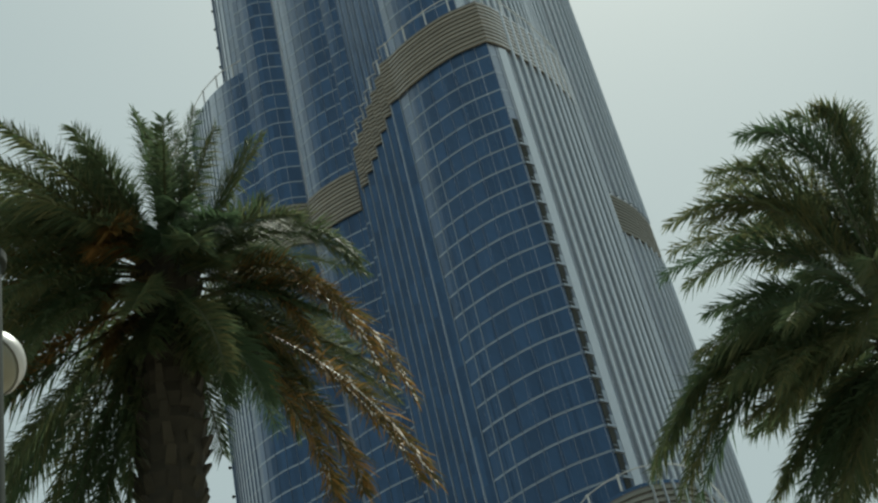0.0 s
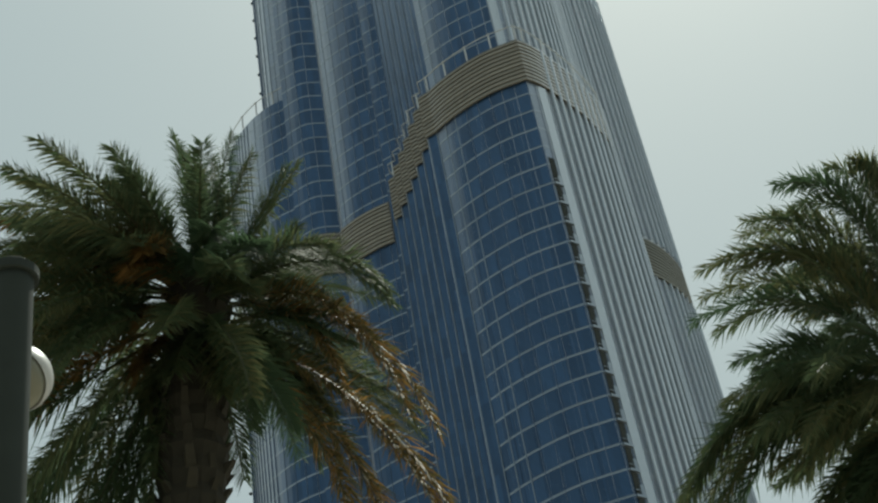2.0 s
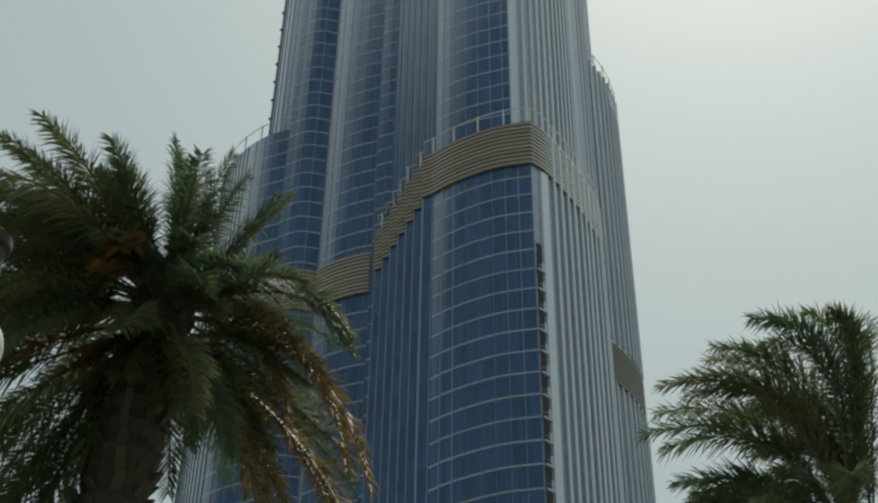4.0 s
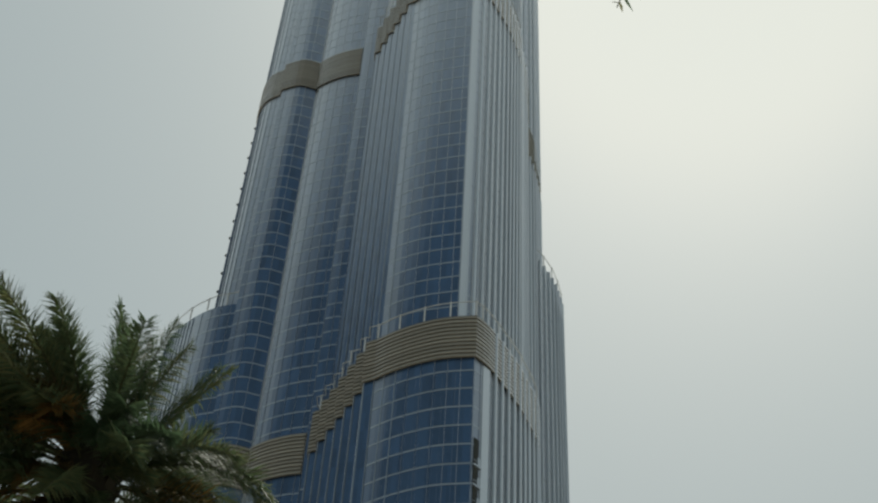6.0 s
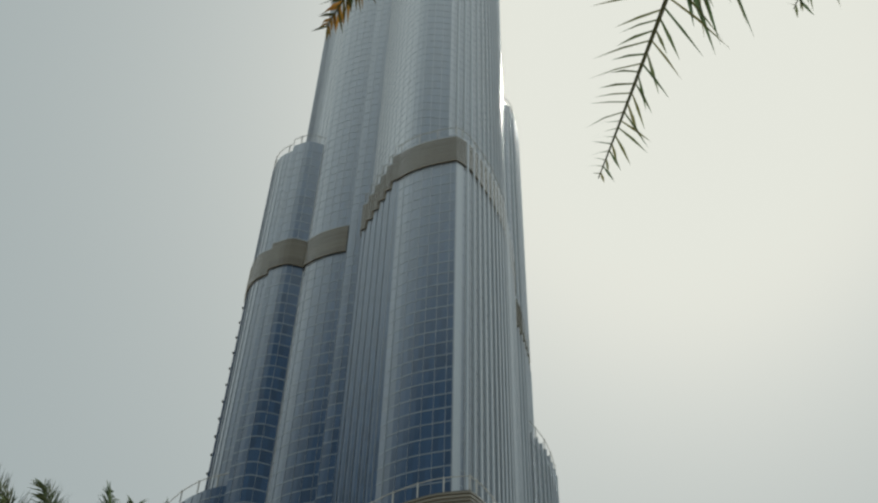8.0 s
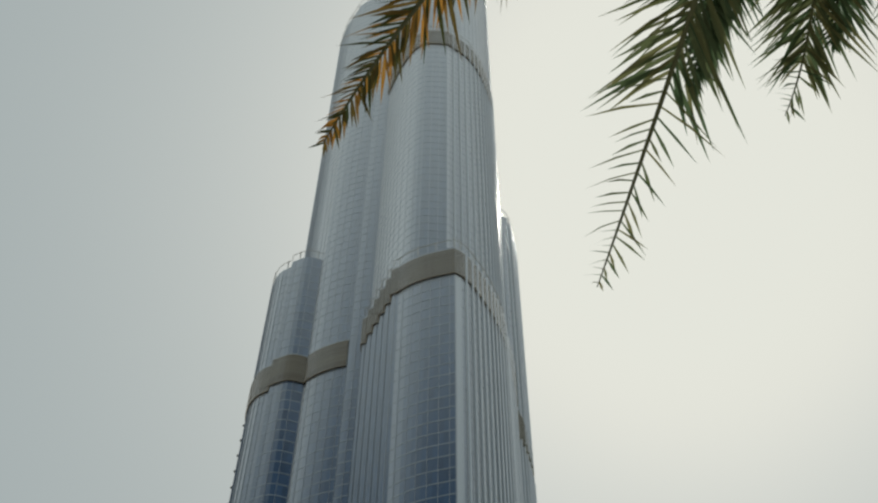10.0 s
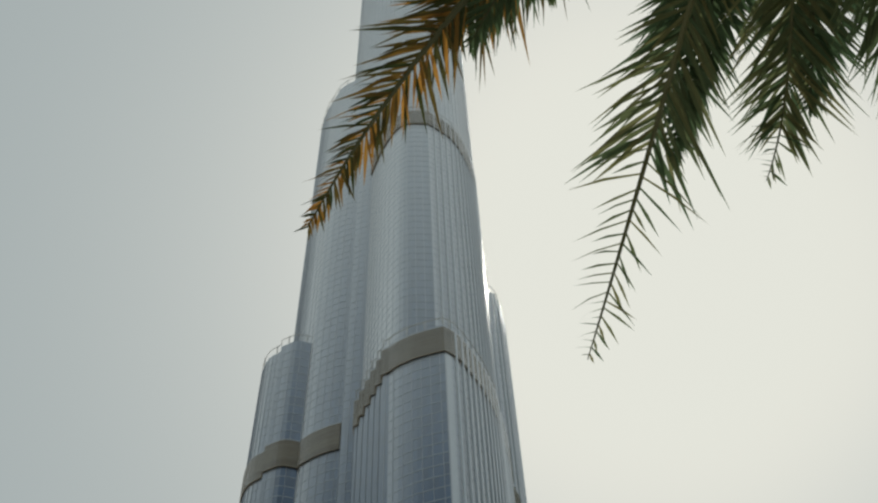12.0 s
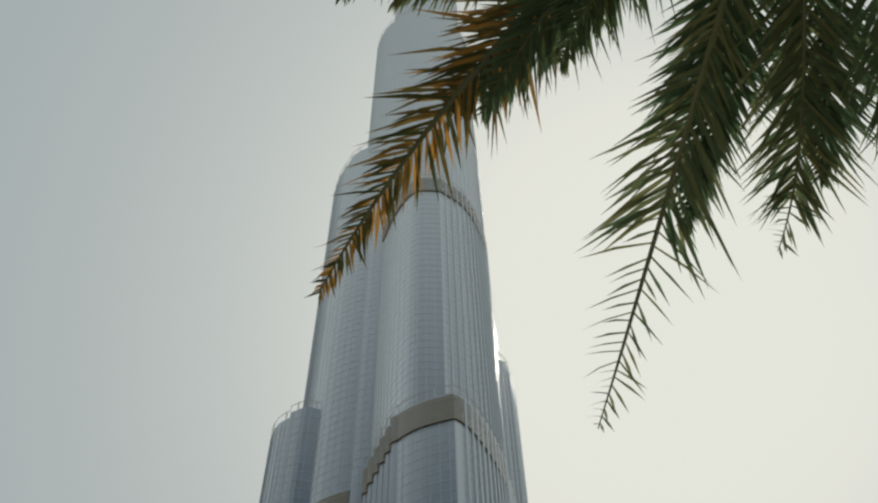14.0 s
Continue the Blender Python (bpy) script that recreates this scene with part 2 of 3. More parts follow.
def tier(points, z0, z1, bands=(), fins=(), rail=True, floors=True, first=0.0, rail_h=3.0, broken=False, keep=None, louvre=None, front=None):
    """One rounded tier: glass wall, a spandrel a floor, fins, plant-floor louvres and a roof rail.
    fins: (from_x, to_x, every, width, depth) over the part of the plan that faces the front; bands: (z, height); broken: the fins stop at the bands; keep: the span of x that the bands cover; front: the span of x that the spandrels cover; louvre: the slats' material."""
    line = outline(points)
    nor = normals(line)
    glass = link_mesh("tier", wall_mesh("tier", line, z0, z1), GLASS, tower)
    skip = [(a - 0.3, a + h + 0.3) for a, h in bands]
    panes = link_mesh("glazing", pane_mesh("glazing", line, z0, z1, first % FLOOR, random.Random(int(z1))), GLASS, glass)
    panes["kind"] = "stuff"
    if floors:
        ring = ring_mesh("spandrel", line, 0.08, 0.24, 0.0, front)
        ring.materials.append(SPANDREL)
        z = z0 + first
        while z < z1 - 1:
            if not any(a < z + 0.5 < b for a, b in skip):
                link_mesh("spandrel", ring, None, glass).location.z = z
            z += FLOOR
    for z, h in bands:
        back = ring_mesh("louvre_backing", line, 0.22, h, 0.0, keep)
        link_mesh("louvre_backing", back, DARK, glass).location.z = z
        slat = ring_mesh("louvre", line, 0.44, 0.42, 0.02, keep)
        slat.materials.append(louvre or LOUVRE)
        count = max(3, round(h / 0.74))
        for i in range(count):
            link_mesh("louvre", slat, None, glass, "grey louvre slat" if louvre else "bronze-coloured louvre slat").location.z = z + i * h / count
    for x0, x1, every, w, d in fins:
        kind = "fin" if w > 0.1 else "mullion"
        cuts = [z0] + [v for a, b in skip for v in (a, b)] + [z1 - 0.3] if broken else [z0, z1 - 0.3]
        spans = [(a, fin_mesh(kind, w, d, b - a)) for a, b in zip(cuts[::2], cuts[1::2])]
        for a, mesh in spans:
            mesh.materials.append(STEEL if w > 0.2 else FIN if w > 0.1 else MULLION)
        run = every
        for i, p in enumerate(line):
            if x0 * K <= p.x <= x1 * K and nor[i].y < 0.25:
                run += (line[i] - line[i - 1]).length
                if run >= every:
                    run = 0
                    for a, mesh in spans:
                        f = link_mesh(kind, mesh, None, glass)
                        f.location, f.rotation_euler = (p.x, p.y, a), (0, 0, math.atan2(nor[i].y, nor[i].x))
    if rail:
        post = bmesh.new()
        box(post, 0.15, 0, rail_h / 2, 0.16, 0.2, rail_h)
        box(post, 0.25, 0, rail_h * 0.9, 0.35, 0.12, 0.12)
        pm = bpy.data.meshes.new("rail_post")
        post.to_mesh(pm)
        post.free()
        pm.materials.append(RAIL)
        top = ring_mesh("rail_bar", offset(line, 0.15), 0.04, 0.09)
        for zz in (z1 + rail_h - 0.2,):
            link_mesh("rail_bar", top, RAIL, glass).location.z = zz
        run = 4
        for i, p in enumerate(line):
            run += (line[i] - line[i - 1]).length
            if run > 3.6:
                run = 0
                o = link_mesh("rail_post", pm, None, glass)
                o.location, o.rotation_euler = (p.x, p.y, z1), (0, 0, math.atan2(nor[i].y, nor[i].x))
    rf = mesh_from("roof", [(p.x, p.y, z1 + 0.05) for p in offset(line, -0.3)], [tuple(range(len(line)))])
    link_mesh("roof", rf, ROOF, glass)
    return glass




def terrace(x0, y0, x1, y1, n):
    """A setback in n steps: short fronts, each with a return behind it."""
    dx, dy = (x1 - x0) / n, (y1 - y0) / n
    return [q for i in range(n) for q in ((x0 + dx * i, y0 + dy * i, 1), (x0 + dx * (i + 1), y0 + dy * i + 0.5, 1))] + [(x1, y1, 1)]


FRONT_LOW = [(2.5, 124.6), (-1, 125.4), (-4, 128), (-6, 133), (-4, 150), (8, 150), (9.5, 140), (8.0, 131.5), (5.8, 126.6)]
FRONT_A = [(0, 128, 1), (-4, 128.6), (-7.3, 129.8), (-10.4, 131.4), *terrace(-12.4, 132.8, -21.2, 148.8, 7), (-12, 160), (4, 160), (8.5, 146), (6.3, 138.2), (4.1, 133.9), (1.5, 129.6)]
FRONT_B = [(-2.5, 132.2, 1), (-7.5, 133.4), (-10.6, 134.7), *terrace(-12.4, 135.9, -19.5, 148.4, 6), (-16, 166), (6, 166), (6.5, 150), (4.3, 142.1), (1.7, 137), (-0.6, 133.6)]
FRONT_C = [(-4, 137, 1), (-10, 137), (-14.5, 141.5), (-18.8, 149.5, 1), (-16, 166), (5, 168), (6.8, 158), (5.4, 150), (1.8, 142)]
LEFT_LOW = [(-35.5, 155.5, 1), (-41, 157.2), (-46, 161), (-49.3, 166), (-50, 173), (-44, 184), (-32, 184)]
LEFT_A = [(-30.5, 156.8, 1), (-30.7, 155.3, 1), (-33.6, 154.5), (-37.0, 155.6, 1), (-37.15, 156.7, 1), (-39.8, 158.2), (-41.4, 160.8), (-42.0, 163.6), (-42.4, 172), (-37, 184), (-28, 184)]
LEFT_B = [(-17.8, 149.6, 1), (-21, 150.3), (-22.4, 150.8, 1), (-22.5, 151.5, 1), (-25, 152.1), (-28, 153.3), (-30.1, 154.6, 1), (-32.2, 157.6), (-34.8, 161.5), (-37.6, 170), (-37.8, 180), (-28, 186), (-16, 180)]
RIGHT_A = [(5, 163, 1), (8.5, 168.2), (10.4, 174.3), (11, 182), (4, 190), (-6, 184)]
RIGHT_B = [(4.5, 168.5, 1), (8.6, 169.8), (10.3, 173.8), (10.9, 182), (4, 190), (-6, 184)]
RIGHT_LOW = [(7.4, 170.6, 1), (11.3, 174.8), (14.3, 180.5), (15.3, 187), (9, 196), (-2, 192)]
CORE_A = [(-10.9 + 18.6 * math.cos(i * math.pi / 6), 178 + 19 * math.sin(i * math.pi / 6)) for i in range(12)]
CORE_B = [(-9 + 14 * math.cos(i * math.pi / 6), 178 + 14 * math.sin(i * math.pi / 6)) for i in range(12)]
SIDE_FINS = (-60, 40, 1.5, 0.09, 0.12)
tier(FRONT_LOW, 0, 70.5, bands=[(62, 8)], fins=[(2, 12, 1.1, 0.3, 0.7), SIDE_FINS], rail_h=2.0, louvre=LOUVRE_GREY)
tier(FRONT_A, 0, 150.6, bands=[(142.3, 8.2)], fins=[(2.0, 9, 1.25, 0.55, 0.6), (-22, -9.5, 0.95, 0.13, 0.2), SIDE_FINS], first=1.2, front=(-12.6, 40))
tier(FRONT_B, 0, 258, bands=[(247.6, 9.5)], fins=[(-0.7, 8, 1.25, 0.5, 0.6), (-21, -11.5, 0.95, 0.13, 0.2), SIDE_FINS], first=2.2, front=(-12.6, 40))
tier(FRONT_C, 0, 389, bands=[(379, 9.5)], fins=[(-3, 8, 1.1, 0.3, 0.6), SIDE_FINS])
tier(LEFT_LOW, 0, 184, bands=[(142.3, 8.2)], fins=[(-60, -44, 0.9, 0.1, 0.2), SIDE_FINS])
tier(LEFT_A, 0, 298, bands=[(142.3, 8.2), (247.6, 9.5)], fins=[(-60, -38.5, 0.9, 0.1, 0.2), SIDE_FINS])
tier(LEFT_B, 0, 464, bands=[(142.3, 8.2), (247.6, 9.5)], fins=[(-60, -33, 0.9, 0.1, 0.2), SIDE_FINS], keep=(-60, -22.5))
tier(RIGHT_A, 0, 258, bands=[(142.3, 8.2), (247.6, 9.5)], fins=[(0, 20, 1.3, 0.45, 0.6)], rail=False, broken=True, louvre=LOUVRE_GREY)
tier(RIGHT_B, 250, 347, fins=[(0, 20, 1.3, 0.45, 0.6)])
tier(RIGHT_LOW, 0, 221, bands=[(142.3, 8.2)], fins=[(0, 20, 1.1, 0.3, 0.6)], broken=True, louvre=LOUVRE_GREY)
tier(CORE_A, 0, 660, fins=[(-60, 40, 1.6, 0.14, 0.25)])
tier(CORE_B, 0, 760, fins=[(-60, 40, 1.6, 0.14, 0.2)], rail=False)


# ---- palms ----
def bezier(a, b, c, n):
    return [a * (1 - u) ** 2 + b * 2 * u * (1 - u) + c * u * u for u in [i / n for i in range(n + 1)]]


def frond_mesh(a, b, c, leaf=0.42, pairs=70, rng=None, bare=0.14, width=0.014, taper=0.62, thin=1.0):
    """A feather leaf along the curve a, b, c: a stalk that thins to its tip and two rows of folded, drooping blades, sparse and narrow past thin. Slots: stalk, blades."""
    rng = rng or random.Random(1)
    path = bezier(a, b, c, 24)
    verts, faces, mats = [], [], []
    length = sum((q - p).length for p, q in zip(path, path[1:]))

    def at(u):
        f = min(max(u, 0), 0.9999) * 24
        i = int(f)
        p = path[i].lerp(path[i + 1], f - i)
        d = (path[i + 1] - path[i]).normalized()
        side = d.cross(Vector((0, 0, 1)))
        if side.length < 0.05:
            side = Vector((1, 0, 0))
        side.normalize()
        return p, d, side, side.cross(d)

    prev = None
    for i in range(25):
        p, d, s, up = at(i / 24)
        r = 0.026 * (1 - i / 24) ** 0.9 * length / 3.2 * (0.7 if thin < 1 else 1.0) + 0.003
        k = len(verts)
        verts += [p + s * r, p + up * r * 0.6, p - s * r, p - up * r * 0.6]
        if prev is not None:
            for j in range(4):
                faces.append((prev + j, prev + (j + 1) % 4, k + (j + 1) % 4, k + j))
                mats.append(0)
        prev = k
    for i in range(pairs):
        u = bare + (1 - bare) * (i + 0.5) / pairs
        env = min(1.0, 0.35 + 2.6 * (u - bare)) * (1.0 if u < 0.45 else 1 - taper * ((u - 0.45) / 0.55) ** (2.4 - 1.6 * taper))
        late = u > thin
        if late and i % 3:
            continue
        for sgn in (-1, 1):
            p, d, s, up = at(u + rng.uniform(-0.004, 0.004))
            ln = leaf * env * rng.uniform(0.62, 1.18) * (0.85 if late else 1.0)
            fwd = rng.uniform(0.25, 0.8) if late else rng.uniform(0.55, 1.6) + 0.9 * max(0, u - 0.6)
            w = (s * sgn + d * fwd + up * (rng.choice((-0.35, 0.25, 0.8)) + rng.uniform(-0.2, 0.2))).normalized()
            droop = Vector((0, 0, -1)) * ln * rng.uniform(0.1, 0.4)
            p1, p2 = p + w * ln * 0.5 + droop * 0.2, p + w * ln + droop
            n = w.cross(d).normalized()
            across = n.cross(w).normalized() * width * (0.4 + 0.6 * env) * rng.uniform(0.8, 1.2) * (0.6 if late else 1.0)
            k = len(verts)
            verts += [p + across * 0.35, p - across * 0.35, p1 + across * 0.5 + n * 0.006, p1 - across * 0.5 - n * 0.006, p2]
            faces += [(k, k + 1, k + 3, k + 2), (k + 2, k + 3, k + 4)]
            mats += [1, 1]
    mesh = mesh_from("frond", verts, faces)
    mesh.polygons.foreach_set("material_index", mats)
    return mesh


def trunk_bmesh(height, r0, r1, rng, lean):
    """A date palm's trunk, ringed with the stubs of cut stalks."""
    bm = bmesh.new()
    rings = []
    steps = int(height / 0.12)
    for i in range(steps + 1):
        u = i / steps
        r = r0 + (r1 - r0) * u
        rings.append(((lean * (1 - u), 0, height * u), r * (0.94 + 0.1 * (i % 2)) * rng.uniform(0.97, 1.03)))
    tube(bm, rings, 14)
    return bm


def stub_mesh():
    v = [(0, -0.075, -0.1), (0, 0.075, -0.1), (0, 0.06, 0.14), (0, -0.06, 0.14), (0.12, -0.05, 0.2), (0.12, 0.05, 0.2), (0.05, 0.06, -0.02), (0.05, -0.06, -0.02)]
    return mesh_from("leaf_stub", v, [(7, 6, 5, 4), (4, 5, 2, 3), (0, 1, 6, 7), (0, 7, 4, 3), (1, 2, 5, 6), (0, 3, 2, 1)])


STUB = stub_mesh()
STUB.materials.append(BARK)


def palm(x, y, height, seed, label, whorls=(), leaves=(), count=26, reach=1.6, dry=2, r0=0.28, r1=0.25, away=0.0, blades=0.36, pairs=150, lean=0.0, width=0.014, twins=0, taper=0.62):
    """A date palm: trunk with stalk stubs, and feather leaves. whorls: the big outer ones; leaves: (bend, tip, dry, from where it is sparse) of leaves set singly; count: those of the
    inner crown, spread round it and kept on the far side of the direction away; twins: leaves beside each single one."""
    rng = random.Random(seed)
    base = tagged(new("palm_tree"), label, "palm tree", "date palms")
    base.location = (x, y, 0)
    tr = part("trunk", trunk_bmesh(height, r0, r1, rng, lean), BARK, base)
    n = int(height / 0.2)
    for i in range(max(0, n - 26), n):
        for j in range(9):
            a = j * 2 * math.pi / 9 + i * 0.63
            r = r0 + (r1 - r0) * i / n
            o = link_mesh("leaf_stub", STUB, None, tr)
            o.location, o.rotation_euler = (lean * (1 - i / n) + r * 0.92 * math.cos(a), r * 0.92 * math.sin(a), height * i / n), (rng.uniform(-0.25, 0.25), rng.uniform(-0.2, 0.35), a + rng.uniform(-0.3, 0.3))
            o.scale = [rng.uniform(0.35, 0.75)] * 3
    curves = []
    for i in range(count):
        u = i / max(1, count - 1)
        a = away + math.pi + (i * 2.39996) % (2 * math.pi) * 0.85 + rng.uniform(-0.2, 0.2) + 0.15 * math.pi
        e0 = 0.7 - 1.2 * u + rng.uniform(-0.12, 0.12)
        e1 = e0 - rng.uniform(0.5, 1.0)
        ln = reach * rng.uniform(0.8, 1.05)
        out = Vector((math.cos(a), math.sin(a), 0))
        start = Vector((0, 0, height - 0.1 - 0.4 * u)) + out * (r1 * 0.7)
        bend = start + out * ln * 0.5 * math.cos(e0) + Vector((0, 0, ln * 0.5 * math.sin(e0)))
        tip = bend + out * ln * 0.5 * math.cos(e1) + Vector((0, 0, ln * 0.5 * math.sin(e1)))
        curves.append((start, bend, tip, i >= count - dry, 1.0))
    for a0, a1, up0, up1, fall, ln, many, share in whorls:
        for i in range(many):
            a = radians(a0 + (a1 - a0) * ((i * 0.618 + rng.uniform(0, 0.12)) % 1.0))
            e0 = radians(up0 + (up1 - up0) * (i + 0.5) / many + rng.uniform(-5, 5))
            e1 = e0 - radians(fall) * rng.uniform(0.75, 1.25)
            size = ln * rng.uniform(0.86, 1.14)
            out = Vector((math.cos(a), math.sin(a), 0))
            start = Vector((0, 0, height - 0.15 - 0.6 * max(0.0, -math.sin(e0)))) + out * r1 * 0.5
            bend = start + (out * math.cos(e0) + Vector((0, 0, math.sin(e0)))) * size * 0.58
            tip = bend + (out * math.cos(e1) + Vector((0, 0, math.sin(e1)))) * size * 0.42
            curves.append((start, bend, tip, (i * 0.382 + 0.3) % 1.0 < share, 1.0))
    for bend, tip, isdry, *rest in leaves:
        c = Vector((x, y, 0))
        out = (Vector(tip) - c).xy.to_3d().normalized()
        foot = Vector((0, 0, height - 0.15 - 0.2 * min(2.2, max(0.0, height - tip[2])))) + out * r1 * 0.5
        curves.append((foot, Vector(bend) - c, Vector(tip) - c, isdry, rest[0] if rest else 1.0))
        for i in range(twins):
            drift = Vector([rng.uniform(-0.1, 0.1) for k in range(3)]) - out * 0.08
            curves.append((foot, Vector(bend) - c + drift, Vector(tip) - c + drift * 2.0, isdry, 1.0))
    for start, bend, tip, isdry, thin in curves:
        mesh = frond_mesh(start, bend, tip, blades, pairs, rng, width=width, taper=taper, thin=thin)
        mesh.materials.append(STALK)
        mesh.materials.append({True: LEAF_DRY, False: LEAF, 2: LEAF_SUNLIT, 3: LEAF_RUST}[isdry])
        link_mesh("frond", mesh, None, base, {True: "dry brown frond", False: "", 2: "green frond with some blades coloured orange for sunlight", 3: "rusty brown drying frond"}[isdry])
    return base


# whorls: from and to (degrees round the trunk), from and to (rise at the foot), fall along the leaf, length, how many, share of dry ones
LEFT_WHORLS = [
    (30, 150, 30, -30, 45, 1.8, 14, 0),
    (-182, -110, 8, -30, 35, 2.1, 4, 0.1),
    (-125, -95, 62, 44, 34, 1.35, 4, 0),
    (-158, -104, 38, 8, 44, 1.95, 12, 0.2),
    (-164, -100, 4, -28, 40, 2.5, 12, 0.25),
    (-188, -128, -36, -70, 18, 2.5, 12, 0),
    (-60, -30, -34, -60, 28, 2.0, 3, 0),
    (-115, -35, 25, -5, 60, 1.1, 6, 0.4),
    (-150, 10, -15, -60, 30, 0.85, 10, 0.3),
]
RIGHT_WHORLS = [
    (30, 150, 18, -25, 45, 1.7, 20, 0),
    (-160, -100, 14, -8, 44, 2.1, 9, 0),
    (-150, -112, 0, -14, 30, 1.7, 1, 0),
    (-140, -110, -44, -64, 20, 2.4, 2, 0),
]
# leaves set singly: where each one bends, its tip, and whether it is dry (2: some blades orange, for sunlight through
# them)
LEFT_LEAVES = [
    ((-3.05, 9.85, 10.56), (-2.67, 9.80, 11.20), False),
    ((-2.83, 10.19, 10.60), (-2.39, 10.39, 11.46), False),
    ((-2.62, 9.88, 9.96), (-2.29, 9.69, 10.07), False),
    ((-3.35, 10.07, 11.04), (-3.58, 10.15, 12.07), False),
    ((-3.13, 9.93, 10.65), (-3.11, 9.88, 11.36), False),
    ((-2.12, 10.13, 10.50), (-1.62, 10.03, 9.37), False),
    ((-1.83, 10.15, 9.76), (-1.39, 9.96, 7.78), 3),
    ((-2.15, 10.43, 9.04), (-1.65, 10.63, 8.49), False),
    ((-1.84, 10.04, 8.49), (-1.35, 9.77, 6.92), 3),
    ((-1.99, 10.20, 7.98), (-1.96, 10.07, 7.14), 3),
    ((-2.66, 10.39, 9.27), (-2.27, 10.72, 8.37), False),
    ((-2.27, 9.93, 9.83), (-1.77, 9.70, 8.65), 3),
    ((-2.64, 10.40, 10.42), (-2.26, 10.72, 9.87), False),
]
RIGHT_LEAVES = [
    ((3.51, 12.73, 11.33), (2.94, 12.70, 11.55), False),
    ((3.33, 12.49, 11.36), (2.30, 12.49, 11.33), False),
    ((3.06, 12.81, 11.20), (1.93, 13.03, 11.37), False),
    ((2.73, 12.65, 11.00), (1.26, 12.59, 10.56), False),
    ((2.51, 13.03, 10.71), (1.08, 13.13, 10.32), False),
    ((2.37, 13.02, 9.86), (1.36, 13.05, 9.66), False),
    ((1.43, 12.59, 9.62), (0.30, 12.53, 7.83), False),
    ((1.58, 12.84, 9.59), (0.56, 12.80, 8.17), False),
    ((1.66, 12.57, 9.24), (0.49, 12.65, 7.59), False),
    ((2.13, 12.78, 8.33), (1.31, 12.71, 7.32), False),
    ((2.40, 12.77, 8.04), (1.59, 12.79, 7.07), False),
    ((3.24, 13.34, 10.94), (2.04, 13.65, 10.82), False),
    ((3.36, 13.44, 10.56), (2.27, 13.68, 10.36), False),
    ((3.55, 13.27, 11.09), (2.51, 13.65, 10.89), False),
    ((3.50, 12.98, 10.63), (3.61, 12.74, 11.45), False),
    ((2.19, 12.82, 8.66), (1.30, 12.95, 8.22), False, 0.20),
    ((2.37, 12.80, 8.85), (1.47, 12.76, 8.54), False, 0.30),
]
NEAR_LEAVES = [
    ((1.9, -0.6, 9.5), (2.2, -1.9, 8.3), False),
    ((0.4, -0.4, 9.5), (-0.8, -1.3, 8.3), False),
    ((3.0, 0.5, 9.5), (4.3, 0.2, 8.4), False),
    ((-0.08, 2.42, 9.04), (-0.68, 3.04, 7.85), 2),
    ((0.26, 2.36, 9.31), (-0.02, 2.43, 8.70), 2),
    ((0.92, 3.30, 8.25), (0.60, 3.60, 7.40), False, 0.52),
    ((1.31, 2.63, 9.04), (1.12, 2.95, 8.18), False),
    ((1.50, 2.26, 9.13), (1.27, 2.78, 8.45), False),
    ((1.82, 2.63, 8.40), (1.48, 2.90, 7.74), False, 0.8),
    ((1.98, 2.31, 8.78), (1.74, 2.68, 8.05), False),
    ((0.46, 1.76, 9.23), (-0.26, 1.90, 8.85), False),
    ((0.19, 1.62, 9.75), (-0.56, 1.93, 9.14), False),
    ((0.54, 1.86, 8.85), (0.15, 2.30, 8.21), False),
    ((0.84, 1.68, 8.86), (0.53, 2.09, 8.26), False),
    ((2.31, 2.35, 8.18), (2.10, 2.68, 7.60), False),
]
palm(-3.32, 9.92, 9.91, 3, "tall date palm with green fronds and dry brown lower fronds", LEFT_WHORLS, LEFT_LEAVES, count=16, dry=0, away=-0.6, lean=-0.7, blades=0.34, pairs=165, width=0.0105, twins=1, r0=0.3, r1=0.28)
palm(3.04, 12.79, 8.92, 5, "date palm with arching dark green fronds beside the tower", RIGHT_WHORLS, RIGHT_LEAVES, count=7, reach=1.8, dry=0, away=-2.3, blades=0.44, pairs=150, width=0.0125, twins=2)
palm(1.65, 0.71, 8.88, 8, "date palm overhead with hanging green fronds, some blades coloured orange for sunlight", leaves=NEAR_LEAVES, count=0, reach=3.0, dry=0, away=1.5, blades=0.5, pairs=120, width=0.023, taper=0.86)



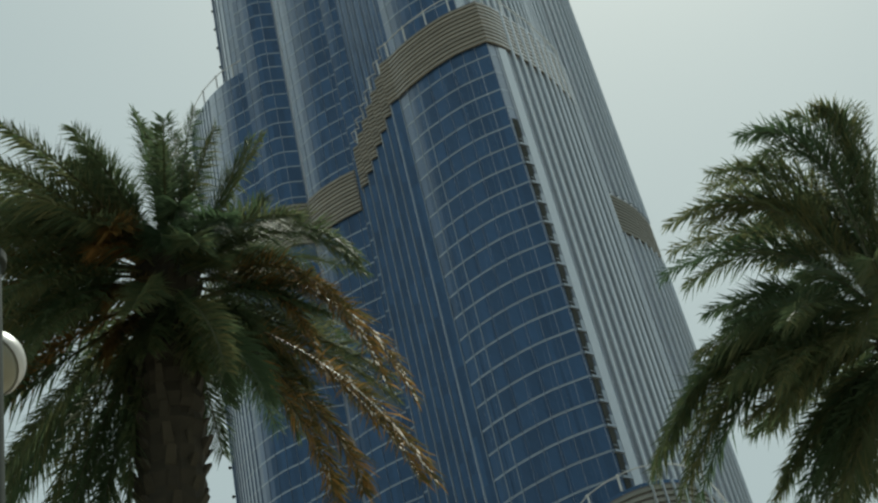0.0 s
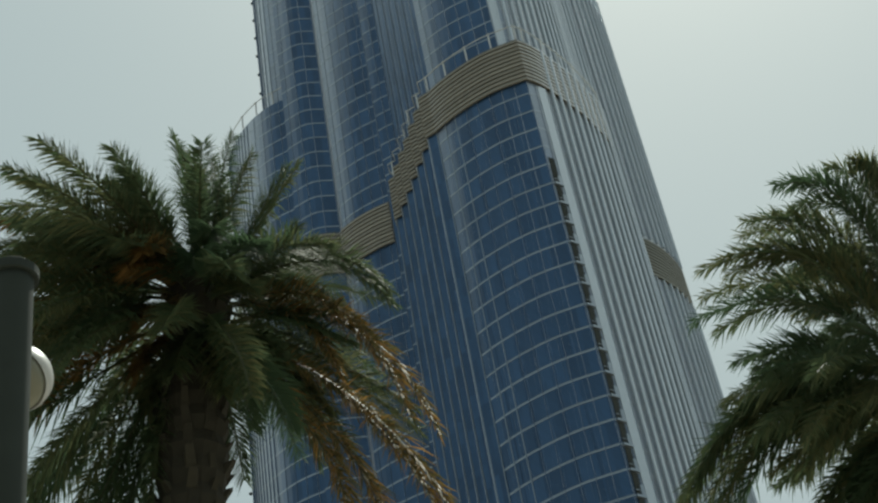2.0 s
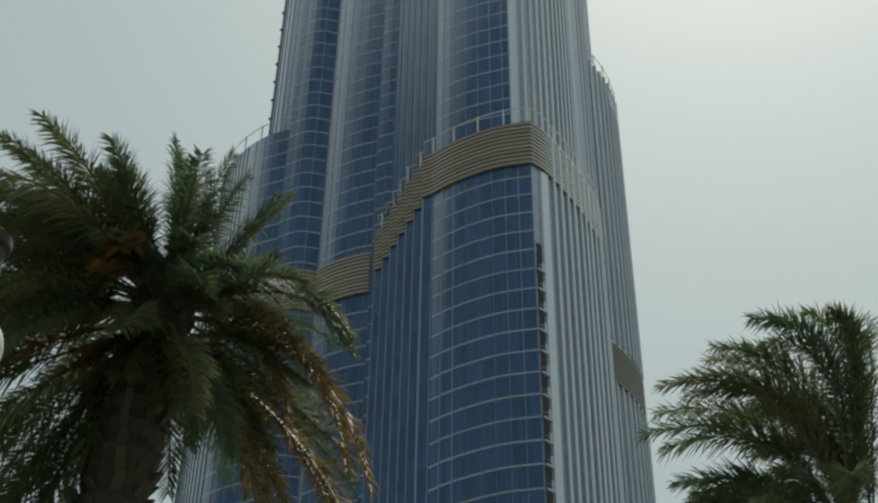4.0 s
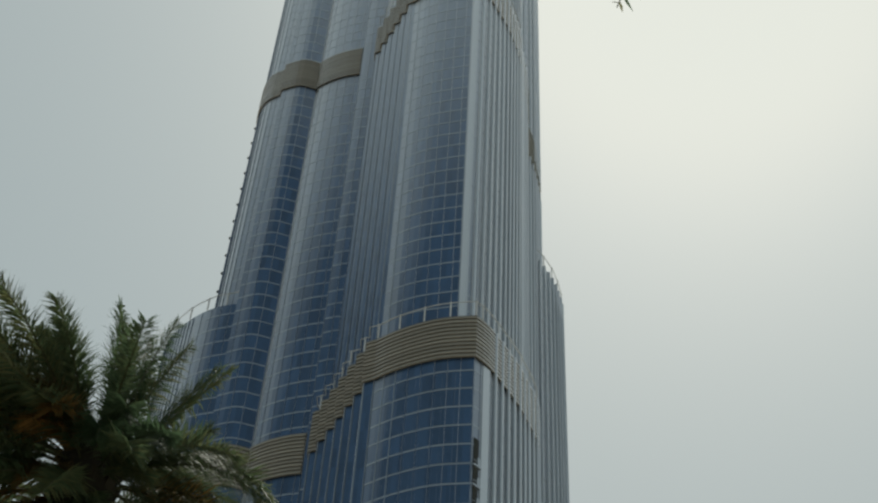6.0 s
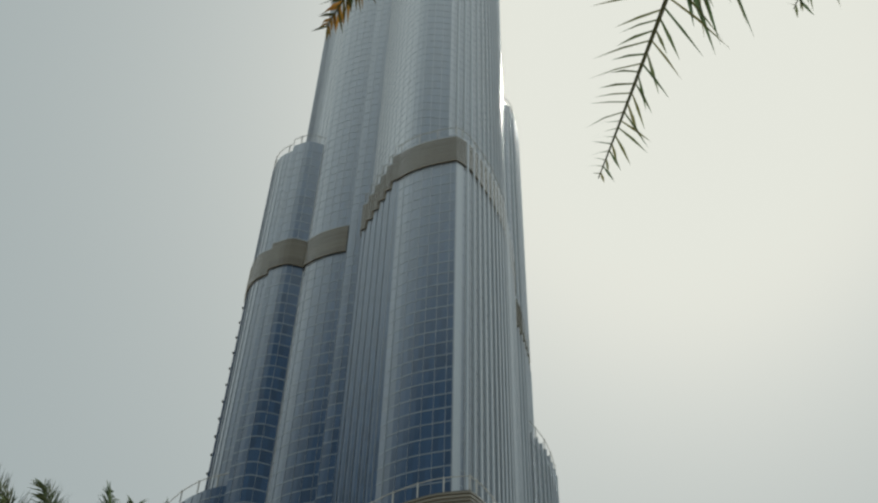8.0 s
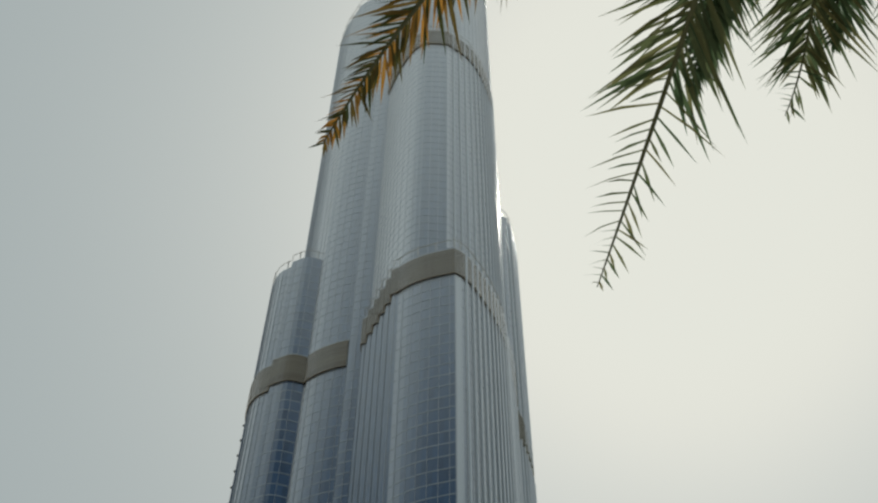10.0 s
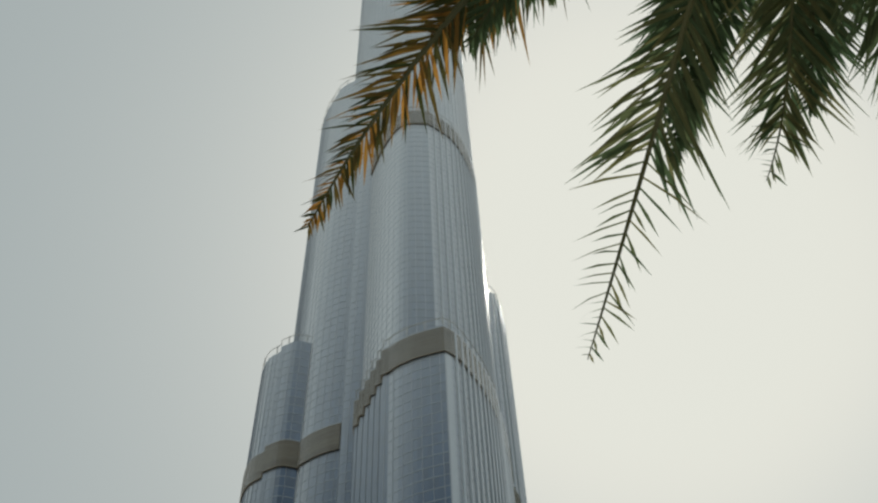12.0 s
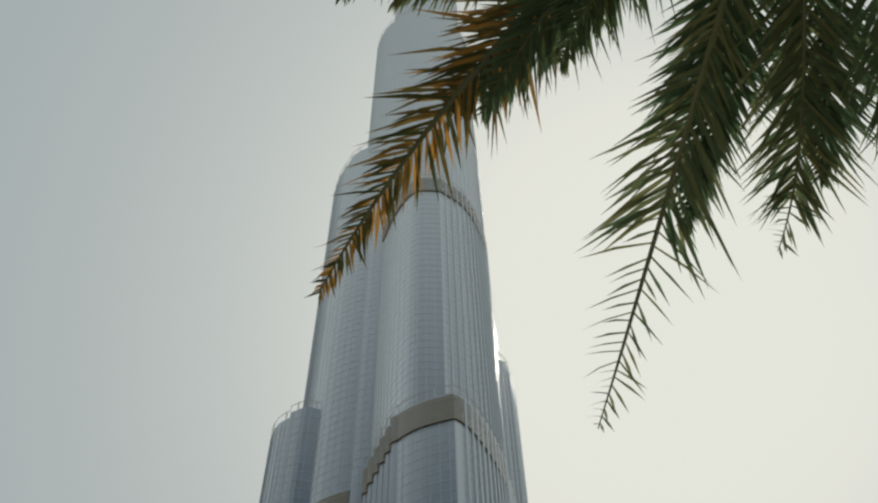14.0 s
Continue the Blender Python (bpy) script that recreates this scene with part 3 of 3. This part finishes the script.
# ---- lamp and pole ----
def lamp_post(x, y, top, head):
    """A round grey post with a flanged cap, and a white dome head on a short arm behind it."""
    base = tagged(new("lamp_post"), "round grey steel post with a white domed lamp head", "lamp post")
    base.location = (x, y, 0)
    bm = bmesh.new()
    tube(bm, [((0, 0, 0), 0.16), ((0, 0, 0.04), 0.16), ((0, 0, 0.05), 0.1), ((0, 0, 0.06), 0.1), ((0, 0, 0.1), 0.1), ((0, 0, top - 0.1), 0.095), ((0, 0, top - 0.04), 0.095)], 32)
    part("post", bm, POLE, base, smooth=True)
    bm = bmesh.new()
    tube(bm, [((0, 0, top - 0.06), 0.112), ((0, 0, top - 0.055), 0.118), ((0, 0, top - 0.01), 0.118), ((0, 0, top), 0.108), ((0, 0, top + 0.012), 0.05)], 32)
    part("cap", bm, POLE, base)
    h = Vector(head) - Vector((x, y, 0))
    arm = bmesh.new()
    d = Vector((h.x, h.y, 0))
    m = Matrix.Translation((0, 0, h.z + 0.04)) @ d.to_track_quat("Z", "Y").to_matrix().to_4x4()
    bmesh.ops.create_cone(arm, cap_ends=True, segments=16, radius1=0.03, radius2=0.03, depth=d.length, matrix=m @ Matrix.Translation((0, 0, d.length / 2)))
    part("arm", arm, POLE, base)
    dome = bmesh.new()
    prof = [(0.02, 0.17), (0.08, 0.155), (0.13, 0.12), (0.163, 0.06), (0.172, 0.0), (0.166, -0.03)]
    tube(dome, [((0, 0, z), r) for r, z in prof[::-1]], 32, cap=False)
    tube(dome, [((0, 0, -0.03), 0.162), ((0, 0, 0.0), 0.166), ((0, 0, 0.06), 0.156), ((0, 0, 0.12), 0.11), ((0, 0, 0.14), 0.02)], 32, cap=False)
    shell = part("lamp_head", dome, LAMP_WHITE, base, "white domed lamp head", smooth=True)
    shell.location, shell.rotation_euler = h, (radians(-42), radians(12), 0)
    lens = bmesh.new()
    tube(lens, [((0, 0, -0.165), 0.025), ((0, 0, -0.15), 0.07), ((0, 0, -0.11), 0.122), ((0, 0, -0.06), 0.153), ((0, 0, -0.02), 0.163)], 32)
    part("lens", lens, LENS, shell, "dark olive frosted glass bowl", smooth=True)
    return base


lamp_post(-2.50, 4.83, 6.00, (-2.79, 5.49, 5.90))

# ---- small things on the tower ----
front = tower.children[1]
for home, px, py, dx, dy, z1 in ((front, 0, 144, 0.68, 0.73, 142), (tower.children[2], -2.81, 148.73, 0.8, 0.6, 247)):
    plate = bmesh.new()
    box(plate, 0, 0, z1 / 2, 0.3, 1.5, z1)
    bmesh.ops.bevel(plate, geom=plate.edges[:], offset=0.05, segments=2, affect="EDGES")
    o = part("corner_panel", plate, STEEL, home, "bright steel corner panel")
    reach = 2.4 if home == front else 0.9
    o.location, o.rotation_euler = (px + dx * reach + dy * 0.05, py + dy * reach - dx * 0.05, 0), (0, 0, math.atan2(-dx, dy))
# a solid dark box stands in for the shaded depth of the balcony slot
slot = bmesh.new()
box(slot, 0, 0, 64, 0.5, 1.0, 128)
niche = part("balcony_slot", slot, SLOT_SHADE, front)
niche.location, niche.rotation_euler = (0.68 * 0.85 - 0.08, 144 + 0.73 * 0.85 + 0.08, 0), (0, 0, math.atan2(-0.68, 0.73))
ledge = bmesh.new()
box(ledge, 0.15, 0, 0, 0.75, 1.4, 0.3)
box(ledge, 0.42, 0, 0.75, 0.06, 1.3, 0.08)
box(ledge, 0.30, 0.35, 0.8, 0.3, 0.5, 1.4)
lm = bpy.data.meshes.new("balcony_ledge")
ledge.to_mesh(lm)
ledge.free()
lm.materials.append(FIN)
for i in range(38):
    o = link_mesh("balcony_ledge", lm, None, niche)
    o.location = (0, 0, 1.2 + FLOOR * i)
bracket = bmesh.new()
box(bracket, 0.3, 0, 0, 0.7, 0.12, 0.12)
box(bracket, 0.65, 0, 0.05, 0.35, 0.36, 0.36)
bk = bpy.data.meshes.new("roof_bracket")
bracket.to_mesh(bk)
bracket.free()
bk.materials.append(POLE)
for home, px, py, z0, z1, step in ((tower.children[5], -41.7, 162.7, 60, 246, 5.0), (tower.children[6], -36.6, 169, 300, 400, 5.0), (tower.children[4], -49.2, 165.8, 60, 180, 5.0)):
    z = z0
    while z < z1:
        o = link_mesh("facade_bracket", bk, None, home)
        o.location, o.rotation_euler = (px * K, py * K, z), (0, 0, math.pi * 0.93)
        z += step

# ---- the nearest panes of the front bay ----
line = outline(FRONT_A)
nor = normals(line)
bay = [i for i, p in enumerate(line) if -11.2 * K < p.x < -0.5 * K and nor[i].y < -0.5]
rng = random.Random(21)
pane_shape = bmesh.new()
box(pane_shape, 0, 0, 0, 0.04, 1.34, 2.86)
bmesh.ops.bevel(pane_shape, geom=[e for e in pane_shape.edges if abs(e.verts[0].co.z - e.verts[1].co.z) > 1], offset=0.015, segments=1, affect="EDGES")
pane_data = bpy.data.meshes.new("pane")
pane_shape.to_mesh(pane_data)
pane_shape.free()
pane_data.materials.append(PANE)
run, places = 0.7, []
for i in bay:
    run += (line[i] - line[i - 1]).length
    if run >= 1.4:
        run -= 1.4
        places.append(i)
for f in range(28):
    for i in places:
        o = link_mesh("pane", pane_data, None, front)
        o.location = (line[i].x + nor[i].x * 0.055, line[i].y + nor[i].y * 0.055, 1.2 + FLOOR * (14 + f) + 1.72)
        o.rotation_euler = (0, rng.uniform(-0.004, 0.004), math.atan2(nor[i].y, nor[i].x) + rng.uniform(-0.006, 0.006))
